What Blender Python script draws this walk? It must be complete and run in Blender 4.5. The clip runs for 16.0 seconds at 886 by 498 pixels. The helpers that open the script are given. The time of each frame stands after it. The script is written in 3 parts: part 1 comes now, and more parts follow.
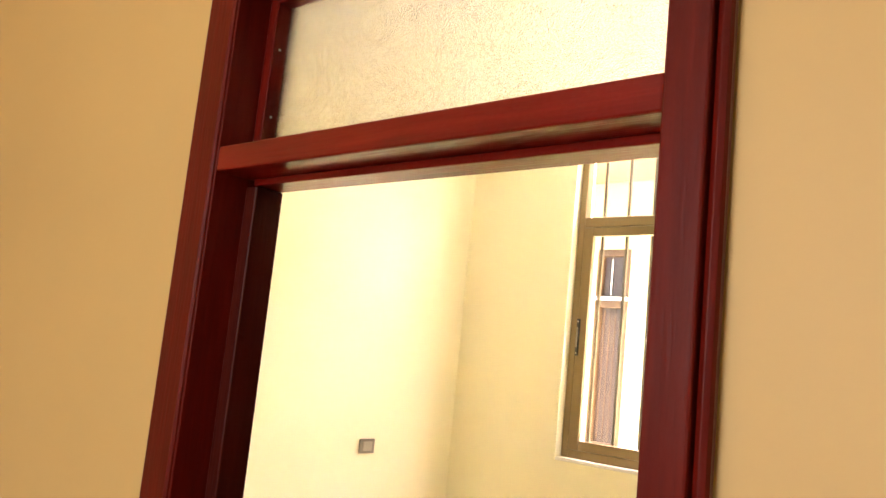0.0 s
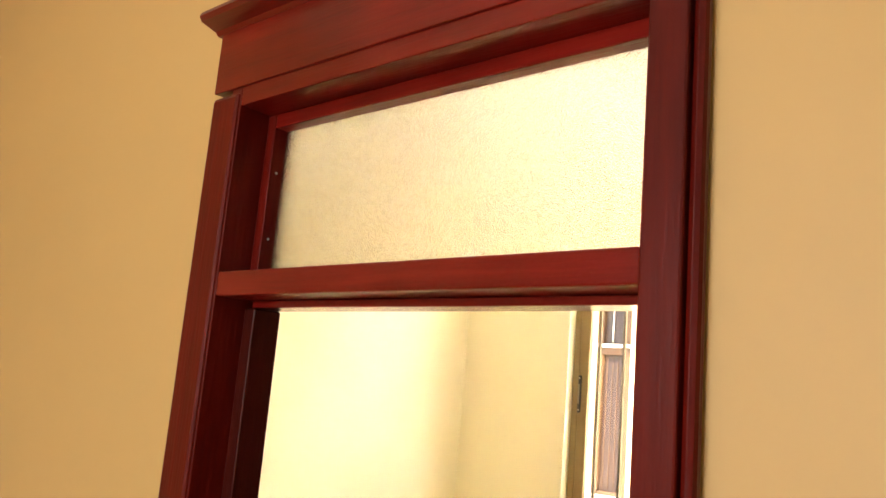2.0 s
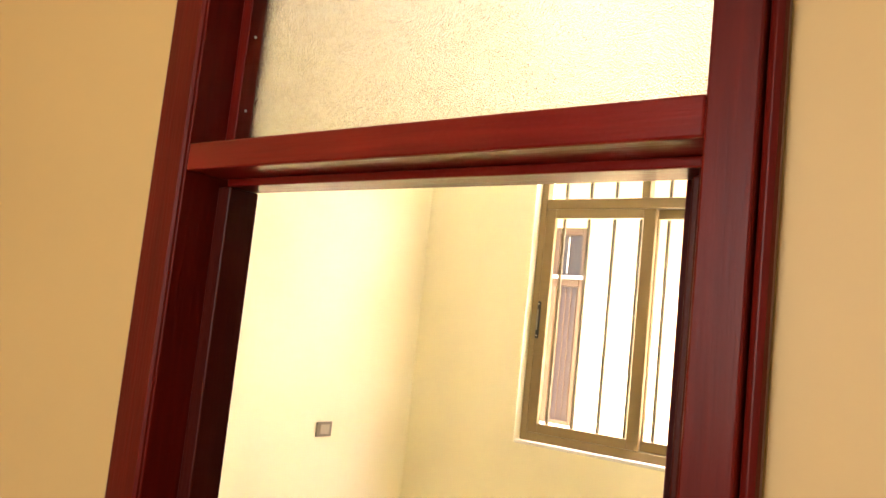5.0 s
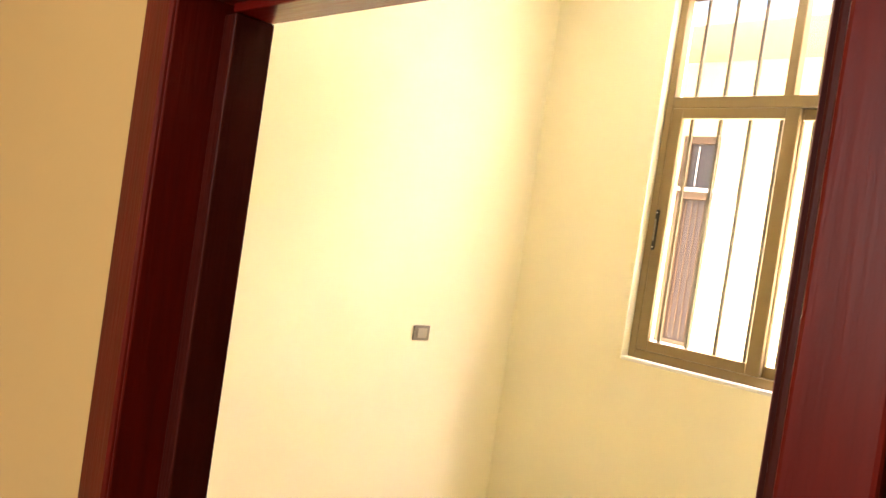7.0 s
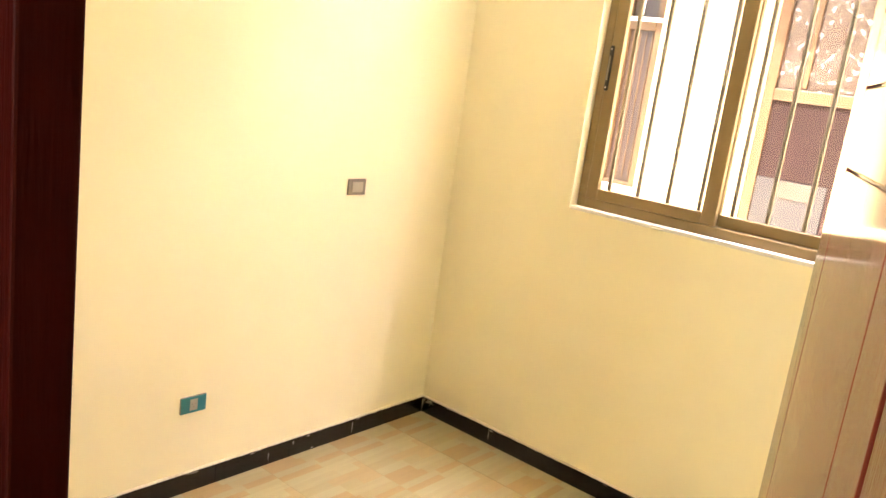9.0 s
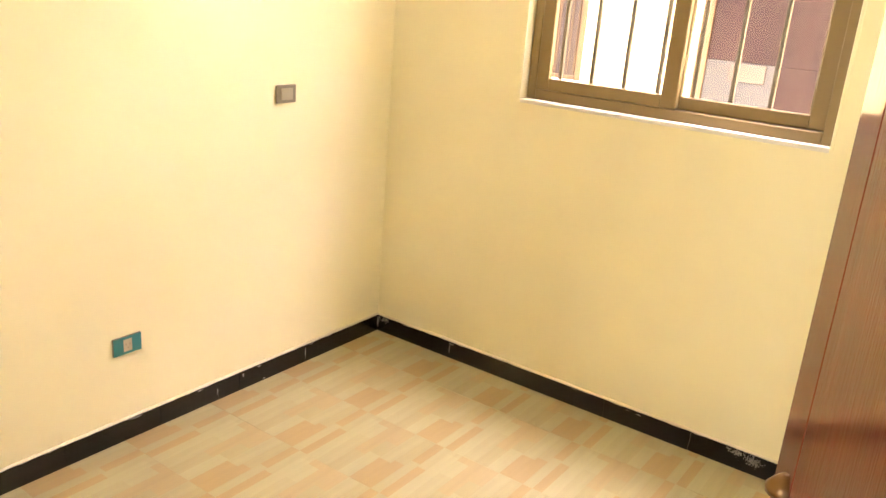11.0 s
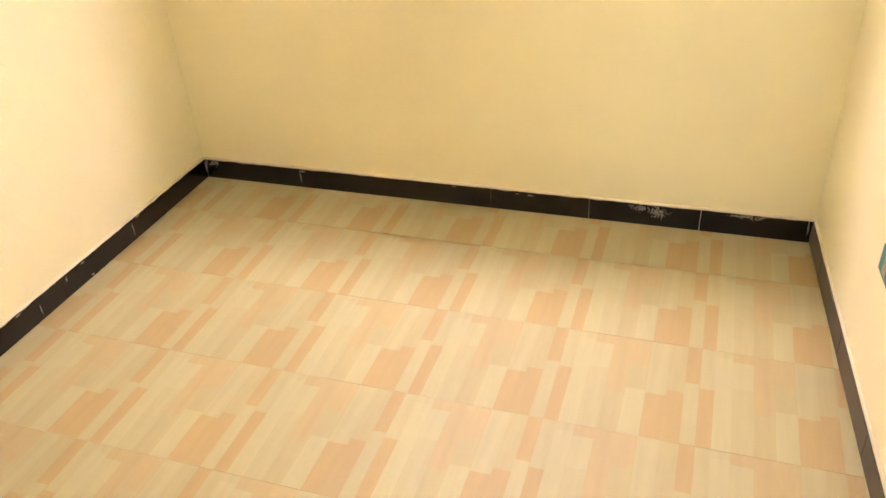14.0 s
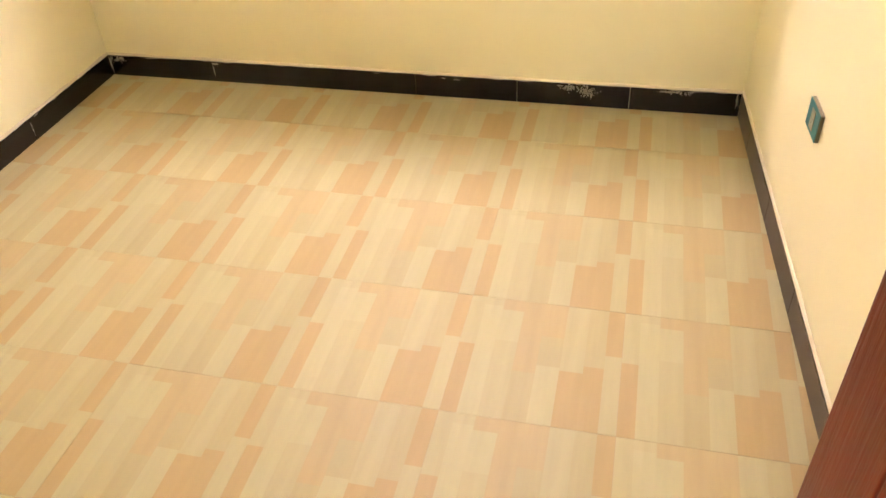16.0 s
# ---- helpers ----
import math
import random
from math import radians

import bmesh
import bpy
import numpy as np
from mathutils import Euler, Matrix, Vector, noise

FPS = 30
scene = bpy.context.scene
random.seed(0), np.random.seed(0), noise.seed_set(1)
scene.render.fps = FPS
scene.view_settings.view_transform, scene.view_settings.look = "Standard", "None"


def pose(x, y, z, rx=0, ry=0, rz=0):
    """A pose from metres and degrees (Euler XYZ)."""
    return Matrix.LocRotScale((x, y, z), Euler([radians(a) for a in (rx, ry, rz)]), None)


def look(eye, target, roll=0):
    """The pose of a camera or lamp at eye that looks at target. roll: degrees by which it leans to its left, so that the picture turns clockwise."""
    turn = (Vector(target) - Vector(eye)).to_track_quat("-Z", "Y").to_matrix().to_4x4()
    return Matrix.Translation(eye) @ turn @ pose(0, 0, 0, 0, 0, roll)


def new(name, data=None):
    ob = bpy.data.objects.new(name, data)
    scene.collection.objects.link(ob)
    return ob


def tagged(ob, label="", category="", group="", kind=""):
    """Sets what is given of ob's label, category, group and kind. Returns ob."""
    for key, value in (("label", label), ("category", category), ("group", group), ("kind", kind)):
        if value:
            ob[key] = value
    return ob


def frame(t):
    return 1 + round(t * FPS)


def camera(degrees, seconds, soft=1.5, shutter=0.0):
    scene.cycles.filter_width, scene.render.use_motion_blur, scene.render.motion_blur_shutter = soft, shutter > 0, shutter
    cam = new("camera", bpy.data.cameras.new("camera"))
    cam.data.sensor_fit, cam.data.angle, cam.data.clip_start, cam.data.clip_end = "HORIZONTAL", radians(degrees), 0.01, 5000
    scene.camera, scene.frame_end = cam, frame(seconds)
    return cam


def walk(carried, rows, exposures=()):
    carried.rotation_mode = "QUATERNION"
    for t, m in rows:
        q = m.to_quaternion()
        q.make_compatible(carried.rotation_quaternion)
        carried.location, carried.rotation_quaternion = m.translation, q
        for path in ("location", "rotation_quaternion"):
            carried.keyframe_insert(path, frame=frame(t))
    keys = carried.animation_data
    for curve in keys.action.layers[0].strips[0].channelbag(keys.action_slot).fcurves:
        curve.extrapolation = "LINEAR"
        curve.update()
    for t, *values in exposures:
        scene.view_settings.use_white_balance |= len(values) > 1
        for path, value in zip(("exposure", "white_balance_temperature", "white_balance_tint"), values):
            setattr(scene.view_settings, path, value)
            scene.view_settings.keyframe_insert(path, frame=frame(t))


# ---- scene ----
cam = camera(57.9, 16.0)
PATH = [
    (0, (3.064, -3.727, 1.777), (1.756, -2.238, 2.046), 5.8),
    (0.5, (3.069, -3.735, 1.824), (1.752, -2.259, 2.121), 5.8),
    (1, (3.079, -3.749, 1.858), (1.763, -2.277, 2.175), 6.6),
    (1.5, (3.095, -3.769, 1.883), (1.788, -2.291, 2.212), 7.1),
    (2, (3.103, -3.766, 1.909), (1.792, -2.297, 2.26), 4.9),
    (2.5, (3.102, -3.767, 1.914), (1.799, -2.294, 2.279), 4.7),
    (3, (3.101, -3.776, 1.91), (1.813, -2.291, 2.28), 4.7),
    (5.5, (2.915, -3.654, 1.83), (1.708, -2.066, 1.977), 5.9),
    (6, (2.882, -3.550, 1.816), (1.613, -1.995, 1.892), 7.0),
    (6.5, (2.883, -3.474, 1.770), (1.520, -1.999, 1.802), 8.7),
    (7, (2.879, -3.448, 1.798), (1.433, -2.028, 1.755), 8.5),
    (7.5, (2.825, -3.391, 1.841), (1.398, -1.961, 1.690), 8.3),
    (8, (2.723, -3.308, 1.893), (1.373, -1.859, 1.612), 7.7),
    (8.5, (2.721, -3.277, 1.837), (1.415, -1.802, 1.491), 8.0),
    (9, (2.641, -3.237, 1.849), (1.406, -1.724, 1.420), 7.8),
    (9.5, (2.600, -3.212, 1.816), (1.410, -1.680, 1.329), 7.3),
    (12, (2.351, -2.933, 1.705), (1.384, -1.369, 0.919), 3.6),
    (12.5, (2.267, -2.875, 1.665), (1.372, -1.333, 0.758), 2.9),
    (13, (2.203, -2.745, 1.646), (1.379, -1.223, 0.645), -0.1),
    (13.5, (2.162, -2.673, 1.632), (1.396, -1.143, 0.596), -3.7),
    (14, (2.077, -2.685, 1.631), (1.503, -1.112, 0.538), -4.0),
    (14.5, (2.092, -2.656, 1.577), (1.651, -1.049, 0.472), -1.7),
    (15, (2.112, -2.641, 1.535), (1.729, -1.044, 0.394), -2.5),
    (15.5, (2.109, -2.648, 1.509), (1.713, -1.082, 0.33), -3.0),
    (16, (2.112, -2.677, 1.462), (1.702, -1.171, 0.212), -3.5),
]
walk(cam, [(t, look(eye, target, roll)) for t, eye, target, roll in PATH])

# ---- world, sun, large lights, exposure ----
scene.view_settings.exposure = 2.78
scene.view_settings.use_white_balance = True
scene.view_settings.white_balance_temperature = 6500
scene.view_settings.white_balance_tint = 10

SUN_EL, SUN_AZ = 50.0, 184.0      # degrees above the horizon; clockwise from +y
world = bpy.data.worlds.new("sky")
scene.world = world
world.use_nodes = True
wn = world.node_tree.nodes
wl = world.node_tree.links
sky = wn.new("ShaderNodeTexSky")
sky.sky_type = "NISHITA"
sky.sun_disc = False
sky.sun_elevation = radians(SUN_EL)
sky.sun_rotation = radians(SUN_AZ)
wn["Background"].inputs[1].default_value = 0.10
wl.new(sky.outputs[0], wn["Background"].inputs[0])

sd = bpy.data.lights.new("sun", "SUN")
sd.energy, sd.angle, sd.color = 4.6, radians(0.6), (1.0, 0.95, 0.86)
sun = new("sun", sd)
a, e = radians(SUN_AZ), radians(SUN_EL)
sun_dir = Vector((math.sin(a) * math.cos(e), math.cos(a) * math.cos(e), math.sin(e)))
sun.matrix_world = look((0, 0, 12), Vector((0, 0, 12)) - sun_dir)


def area(name, m, sx, sy, watts, col, spread=180):
    d = bpy.data.lights.new(name, "AREA")
    d.shape, d.size, d.size_y, d.energy, d.color = "RECTANGLE", sx, sy, watts, col
    d.spread = radians(spread)
    o = new(name, d)
    o.matrix_world = m
    return o


# area strip standing in for the bright sky over the yard
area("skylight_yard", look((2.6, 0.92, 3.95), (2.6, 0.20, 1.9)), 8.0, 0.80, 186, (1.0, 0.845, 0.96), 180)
# fill lamp added low in the yard, hidden by the sill, for upward bounce
area("yard_fill_low", look((1.5, 1.15, 0.10), (1.5, 0.60, 1.6)), 3.6, 1.5, 150, (1.0, 0.875, 0.85), 180)
# fill lamp added at the hall's far end, in an unseen made-up opening
area("hall_fill", look((2.4, -6.42, 2.2), (2.3, -3.0, 1.7)), 1.5, 1.3, 7.2, (1.0, 0.91, 0.80))


# ---- materials ----
def mat(name, base, rough=0.5, metal=0.0, spec=0.5):
    m = bpy.data.materials.new(name)
    m.use_nodes = True
    b = m.node_tree.nodes["Principled BSDF"]
    b.inputs["Base Color"].default_value = (*base, 1)
    b.inputs["Roughness"].default_value = rough
    b.inputs["Metallic"].default_value = metal
    b.inputs["Specular IOR Level"].default_value = spec
    return m, m.node_tree.nodes, m.node_tree.links, b


def noise_node(n, l, scale, detail=4.0, stretch=(1, 1, 1), rough=0.55, src="Object"):
    tc = n.new("ShaderNodeTexCoord")
    mp = n.new("ShaderNodeMapping")
    mp.inputs["Scale"].default_value = stretch
    l.new(tc.outputs[src], mp.inputs[0])
    t = n.new("ShaderNodeTexNoise")
    t.inputs["Scale"].default_value = scale
    t.inputs["Detail"].default_value = detail
    t.inputs["Roughness"].default_value = rough
    l.new(mp.outputs[0], t.inputs[0])
    return t


def ramp(n, l, fac, stops):
    r = n.new("ShaderNodeValToRGB")
    els = r.color_ramp.elements
    while len(els) < len(stops):
        els.new(0.5)
    for el, (p, c) in zip(els, stops):
        el.position = p
        el.color = (*c, 1)
    l.new(fac, r.inputs[0])
    return r


def bump(n, l, b, height, strength, dist):
    k = n.new("ShaderNodeBump")
    k.inputs["Strength"].default_value = strength
    k.inputs["Distance"].default_value = dist
    l.new(height, k.inputs["Height"])
    l.new(k.outputs[0], b.inputs["Normal"])
    return k


def paint(name, c, rough=0.5, spread=0.04):
    m, n, l, b = mat(name, c, rough)
    big = noise_node(n, l, 1.3, 3.0)
    lo = tuple(v * (1 - spread) for v in c)
    hi = tuple(min(1, v * (1 + spread)) for v in c)
    r = ramp(n, l, big.outputs[0], [(0.3, lo), (0.7, hi)])
    l.new(r.outputs[0], b.inputs["Base Color"])
    fine = noise_node(n, l, 60, 5.0)
    bump(n, l, b, fine.outputs[0], 0.12, 0.002)
    return m


def wood(name, dark, mid, light, rough=0.2, stretch=(14, 14, 0.9), coat=0.06, scale=3.0, bumpy=0.1, spec=0.4, gloss=0.2, deep=0.0015, coat_ior=1.5):
    m, n, l, b = mat(name, mid, rough, 0.0, spec)
    g = noise_node(n, l, scale, 6.0, stretch, 0.65)
    big = noise_node(n, l, 1.6, 2.0, (2, 2, 0.6))
    add = n.new("ShaderNodeMath")
    add.operation = "MULTIPLY_ADD"
    add.inputs[1].default_value = 0.5
    l.new(big.outputs[0], add.inputs[0])
    hlf = n.new("ShaderNodeMath")
    hlf.operation = "MULTIPLY"
    hlf.inputs[1].default_value = 0.5
    l.new(g.outputs[0], hlf.inputs[0])
    l.new(hlf.outputs[0], add.inputs[2])
    r = ramp(n, l, add.outputs[0], [(0.32, dark), (0.5, mid), (0.68, light)])
    l.new(r.outputs[0], b.inputs["Base Color"])
    b.inputs["Coat Weight"].default_value = coat
    b.inputs["Coat Roughness"].default_value = gloss
    b.inputs["Coat IOR"].default_value = coat_ior
    fine = noise_node(n, l, scale * 4, 4.0, stretch, 0.6)
    bump(n, l, b, fine.outputs[0], bumpy, deep)
    return m


WALL_IN = paint("cream_wall_paint", (0.93, 0.868, 0.585), 0.42)
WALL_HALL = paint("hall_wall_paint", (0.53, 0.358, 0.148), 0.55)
CEIL = paint("white_ceiling_paint", (0.93, 0.92, 0.87), 0.7)
PLASTER = paint("white_plaster_edge", (0.80, 0.77, 0.68), 0.7)
EXT = paint("pale_outside_render", (0.56, 0.42, 0.22), 0.8)
# darker than the wall: the shade under the eave is put into its colour
EAVE = paint("shade_toned_eave_render", (0.22, 0.13, 0.065), 0.8, 0.1)
EXT_GROUND = paint("cement_ground", (0.48, 0.45, 0.39), 0.9, 0.15)
RED = wood("dark_red_varnish", (0.044, 0.0024, 0.0016), (0.084, 0.0044, 0.0026), (0.132, 0.0080, 0.0044), 0.38, coat=0.5, bumpy=0.3, spec=0.08, gloss=0.28, coat_ior=1.22, deep=0.0025)
# level grain; base colour raised above RED for the light these pieces catch
REDH = wood("dark_red_varnish_level_lit", (0.066, 0.0026, 0.0016), (0.132, 0.0054, 0.0034), (0.200, 0.0100, 0.0056), 0.32, (0.9, 14, 14), coat=0.9, bumpy=0.28, spec=0.12, gloss=0.14, coat_ior=1.28, deep=0.0025)
# browner than the jambs, and darkened further for the shade in the recess
REDSTOP = wood("brown_red_stain_shaded", (0.022, 0.0026, 0.0018), (0.040, 0.0046, 0.0030), (0.062, 0.0076, 0.0046), 0.42, coat=0.4, bumpy=0.3, spec=0.08, gloss=0.25, coat_ior=1.22, deep=0.003)
# near black: the unlit look of the leaf's hinge edge, put into colour
REDEDGE = wood("dark_red_edge_shade", (0.016, 0.0012, 0.0008), (0.030, 0.0020, 0.0012), (0.048, 0.0034, 0.0020), 0.5, coat=0.0, bumpy=0.16, spec=0.1)
LEAF_C = ((0.110, 0.0088, 0.0044), (0.142, 0.0125, 0.0062), (0.175, 0.0175, 0.0082))
LEAFRED = wood("dark_red_varnish_leaf", *LEAF_C, 0.38, (22, 22, 0.6), coat=1.0, bumpy=0.3, spec=0.3, gloss=0.08, coat_ior=1.25, deep=0.004)
LEAFREDH = wood("dark_red_varnish_leaf_level", *LEAF_C, 0.38, (0.6, 22, 22), coat=1.0, bumpy=0.3, spec=0.3, gloss=0.08, coat_ior=1.25, deep=0.004)
OAK = wood("outside_light_wood", (0.0478, 0.0229, 0.0077), (0.0638, 0.0331, 0.0121), (0.0829, 0.0446, 0.0172), 0.45)
EXRED = wood("outside_red_panel", (0.0072, 0.0024, 0.0018), (0.0112, 0.0036, 0.0028), (0.0160, 0.0056, 0.0040), 0.65, spec=0.15, coat=0.0, bumpy=0.02)
EXGREY = paint("outside_grey_panel", (0.0110, 0.0070, 0.0050), 0.7, 0.1)
ALU, _, _, _ = mat("olive_aluminium", (0.2376, 0.1716, 0.0748), 0.38, 0.2)
STEEL = paint("painted_steel_bar", (0.085, 0.070, 0.034), 0.5, 0.1)
BLACKP, _, _, _ = mat("black_latch_plastic", (0.012, 0.012, 0.012), 0.35)
SCREW, _, _, _ = mat("screw_metal", (0.5, 0.48, 0.45), 0.3, 1.0)
GREYP, _, _, _ = mat("taupe_switch_plastic", (0.23, 0.20, 0.14), 0.35)
GREYL, _, _, _ = mat("pale_rocker_plastic", (0.42, 0.37, 0.26), 0.35)
TEAL, _, _, _ = mat("teal_protective_film", (0.02, 0.19, 0.21), 0.3)
WHITEP, _, _, _ = mat("white_sunlit_ledge", (0.62, 0.58, 0.50), 0.35)
BRASS, bn, bl, bb = mat("antique_brass", (0.21, 0.120, 0.05), 0.3, 0.8)
RUBBER, _, _, _ = mat("glazing_gasket", (0.02, 0.02, 0.015), 0.6)


def glass(name, rough=0.0, col=(1, 1, 1), wavy=0.0, scale=200.0):
    m, n, l, b = mat(name, col, rough)
    b.inputs["Transmission Weight"].default_value = 1.0
    b.inputs["IOR"].default_value = 1.45
    if wavy:
        v = n.new("ShaderNodeTexVoronoi")
        v.inputs["Scale"].default_value = scale
        tc = n.new("ShaderNodeTexCoord")
        l.new(tc.outputs["Object"], v.inputs[0])
        bump(n, l, b, v.outputs["Distance"], wavy, 0.003)
    return m


GLASS = glass("clear_window_glass")
FROST = glass("pebbled_transom_glass", 0.18, (0.77, 0.745, 0.63), 0.36, 440.0)


def patterned(name):
    m, n, l, b = mat(name, (0.04, 0.022, 0.018), 0.2)
    v = n.new("ShaderNodeTexVoronoi")
    v.feature = "SMOOTH_F1"
    v.inputs["Scale"].default_value = 27.0
    tc = n.new("ShaderNodeTexCoord")
    wob = noise_node(n, l, 14.0, 3.0)
    mx = n.new("ShaderNodeMixRGB")
    mx.inputs[0].default_value = 0.12
    l.new(tc.outputs["Object"], mx.inputs[1])
    l.new(wob.outputs["Color"], mx.inputs[2])
    l.new(mx.outputs[0], v.inputs[0])
    # pale spots: the pattern's sky glints, painted into the base colour
    r = ramp(n, l, v.outputs["Distance"], [(0.16, (0.30, 0.27, 0.26)), (0.30, (0.034, 0.020, 0.017))])
    l.new(r.outputs[0], b.inputs["Base Color"])
    bump(n, l, b, v.outputs["Distance"], 0.6, 0.004)
    return m


PATT = patterned("pattern_glass_painted_glints")
ORN = paint("worn_carving", (0.0357, 0.0176, 0.0084), 0.6, 0.3)
PANE_DARK = paint("dull_brown_pane", (0.0208, 0.0108, 0.0084), 0.35, 0.2)


def tile_mat(name, c):
    m, n, l, b = mat(name, c, 0.4, 0.0, 0.35)
    g = noise_node(n, l, 6.0, 3.0, (7, 0.6, 1), 0.5)
    info = n.new("ShaderNodeObjectInfo")
    lo = tuple(v * 0.965 for v in c)
    hi = tuple(min(1, v * 1.03) for v in c)
    r = ramp(n, l, g.outputs[0], [(0.35, lo), (0.65, hi)])
    hs = n.new("ShaderNodeHueSaturation")
    mr = n.new("ShaderNodeMapRange")
    mr.inputs["To Min"].default_value = 0.97
    mr.inputs["To Max"].default_value = 1.03
    l.new(info.outputs["Random"], mr.inputs[0])
    l.new(mr.outputs[0], hs.inputs["Value"])
    l.new(r.outputs[0], hs.inputs["Color"])
    l.new(hs.outputs[0], b.inputs["Base Color"])
    wear = noise_node(n, l, 5.0, 5.0)
    rr = n.new("ShaderNodeMapRange")
    rr.inputs["To Min"].default_value = 0.42
    rr.inputs["To Max"].default_value = 0.64
    l.new(wear.outputs[0], rr.inputs[0])
    l.new(rr.outputs[0], b.inputs["Roughness"])
    return m


TILE_MATS = [tile_mat("tile_print_cream", (0.404, 0.353, 0.187)),
             tile_mat("tile_print_pale", (0.418, 0.372, 0.199)),
             tile_mat("tile_print_tan", (0.392, 0.335, 0.171)),
             tile_mat("tile_print_peach", (0.396, 0.293, 0.131)),
             tile_mat("tile_print_peach_soft", (0.410, 0.322, 0.158))]
GROUT = paint("floor_grout", (0.30, 0.215, 0.135), 0.8, 0.1)


def skirting_mat():
    m, n, l, b = mat("black_skirting_glaze", (0.012, 0.010, 0.009), 0.18)
    t = noise_node(n, l, 7.0, 8.0, (1, 1, 2.0), 0.75)
    r = ramp(n, l, t.outputs[0], [(0.69, (0.010, 0.008, 0.007)), (0.74, (0.25, 0.22, 0.18))])
    l.new(r.outputs[0], b.inputs["Base Color"])
    r2 = ramp(n, l, t.outputs[0], [(0.66, (0.16, 0.16, 0.16)), (0.72, (0.8, 0.8, 0.8))])
    l.new(r2.outputs[0], b.inputs["Roughness"])
    return m


BLACK = skirting_mat()
DUSTY = paint("dusty_black_glaze", (0.085, 0.064, 0.046), 0.45, 0.35)
SMEAR = paint("dried_plaster_smear", (0.33, 0.305, 0.25), 0.8, 0.3)
CAULK = paint("pale_painted_caulk", (0.72, 0.65, 0.47), 0.7, 0.1)


# ---- mesh helpers ----
def box_bm(x0, y0, z0, x1, y1, z1, bevel=0.0, seg=2, bm=None):
    bm = bm or bmesh.new()
    vs = [bm.verts.new((x, y, z)) for z in (z0, z1) for x, y in ((x0, y0), (x1, y0), (x1, y1), (x0, y1))]
    fs = [bm.faces.new([vs[i] for i in f]) for f in ((3, 2, 1, 0), (4, 5, 6, 7), (0, 1, 5, 4), (1, 2, 6, 5), (2, 3, 7, 6), (3, 0, 4, 7))]
    if bevel:
        es = list({e for f in fs for e in f.edges})
        bmesh.ops.bevel(bm, geom=es, offset=bevel, segments=seg, profile=0.5, affect="EDGES")
    return bm


def prism_bm(profile, p0, p1, bm=None):
    """A profile of (across, up) pairs swept level from p0 to p1; across runs to the left of the way."""
    bm = bm or bmesh.new()
    p0, p1 = Vector(p0), Vector(p1)
    w = (p1 - p0).normalized()
    side = Vector((-w.y, w.x, 0)) if abs(w.z) < 0.5 else Vector((1, 0, 0))
    up = w.cross(side) * -1 if abs(w.z) >= 0.5 else Vector((0, 0, 1))
    ra = [bm.verts.new(p0 + side * a + up * b) for a, b in profile]
    rb = [bm.verts.new(p1 + side * a + up * b) for a, b in profile]
    k = len(profile)
    for i in range(k):
        bm.faces.new((ra[i], ra[(i + 1) % k], rb[(i + 1) % k], rb[i]))
    bm.faces.new(list(reversed(ra)))
    bm.faces.new(rb)
    bmesh.ops.recalc_face_normals(bm, faces=bm.faces)
    return bm


def tube_bm(points, radii, sides=12, bm=None):
    bm = bm or bmesh.new()
    rings = []
    pts = [Vector(p) for p in points]
    for i, p in enumerate(pts):
        w = (pts[min(i + 1, len(pts) - 1)] - pts[max(i - 1, 0)]).normalized()
        s = w.orthogonal().normalized() if not rings else None
        if s is None:
            s = (prev - w * prev.dot(w)).normalized()
        prev = s
        u = w.cross(s)
        r = radii[i] if isinstance(radii, (list, tuple)) else radii
        rings.append([bm.verts.new(p + (s * math.cos(q) + u * math.sin(q)) * r)
                      for q in [2 * math.pi * j / sides for j in range(sides)]])
    for ra, rb in zip(rings, rings[1:]):
        for j in range(sides):
            f = bm.faces.new((ra[j], ra[(j + 1) % sides], rb[(j + 1) % sides], rb[j]))
            f.smooth = True
    bm.faces.new(list(reversed(rings[0])))
    bm.faces.new(rings[-1])
    return bm


def mesh_from(name, bm, *mats):
    me = bpy.data.meshes.new(name)
    bm.to_mesh(me)
    bm.free()
    for m in mats:
        me.materials.append(m)
    return me


def thing(name, bm, material, label="", category="", group="", kind=""):
    ob = new(name, mesh_from(name, bm, material))
    return tagged(ob, label, category, group, kind)


def empty(name, loc, label="", category="", group="", kind=""):
    ob = new(name)
    ob.empty_display_size = 0.1
    ob.location = loc
    return tagged(ob, label, category, group, kind)


def part(name, bm, material, parent, label=""):
    ob = new(name, mesh_from(name, bm, material))
    ob.parent = parent
    return tagged(ob, label)


# ---- measures ----
E0, E1 = 2.505, 2.715        # east wall at the window wall and at the door wall
DW_IN, DW_OUT = -2.925, -3.020   # bedroom face and hall face of the door wall
CZ = 3.3
WX0, WX1, WZ0, WZ1 = 0.722, 1.985, 1.322, 3.175     # window opening
DX0, DX1, DZ1 = 1.945, 2.755, 2.395                 # rough opening in the door wall


def slabs(name, boxes, material, label):
    bm = bmesh.new()
    for b in boxes:
        box_bm(*b, bm=bm)
    return thing(name, bm, material, label, kind="structure")


# ---- structure ----
slabs("wall_north", [(-0.2, 0, 0, WX0, 0.2, CZ), (WX1, 0, 0, 2.9, 0.2, CZ), (WX0, 0, 0, WX1, 0.2, WZ0), (WX0, 0, WZ1, WX1, 0.2, CZ)],
      WALL_IN, "cream painted wall with the barred sliding window")
slabs("wall_west", [(-0.2, DW_IN, 0, 0, 0, CZ)], WALL_IN, "cream painted plain wall with a switch and a socket")
bm = bmesh.new()
vs = [bm.verts.new((x, y, z)) for z in (0, CZ) for x, y in ((E0, 0), (2.9, 0), (2.9, DW_IN), (E1, DW_IN))]
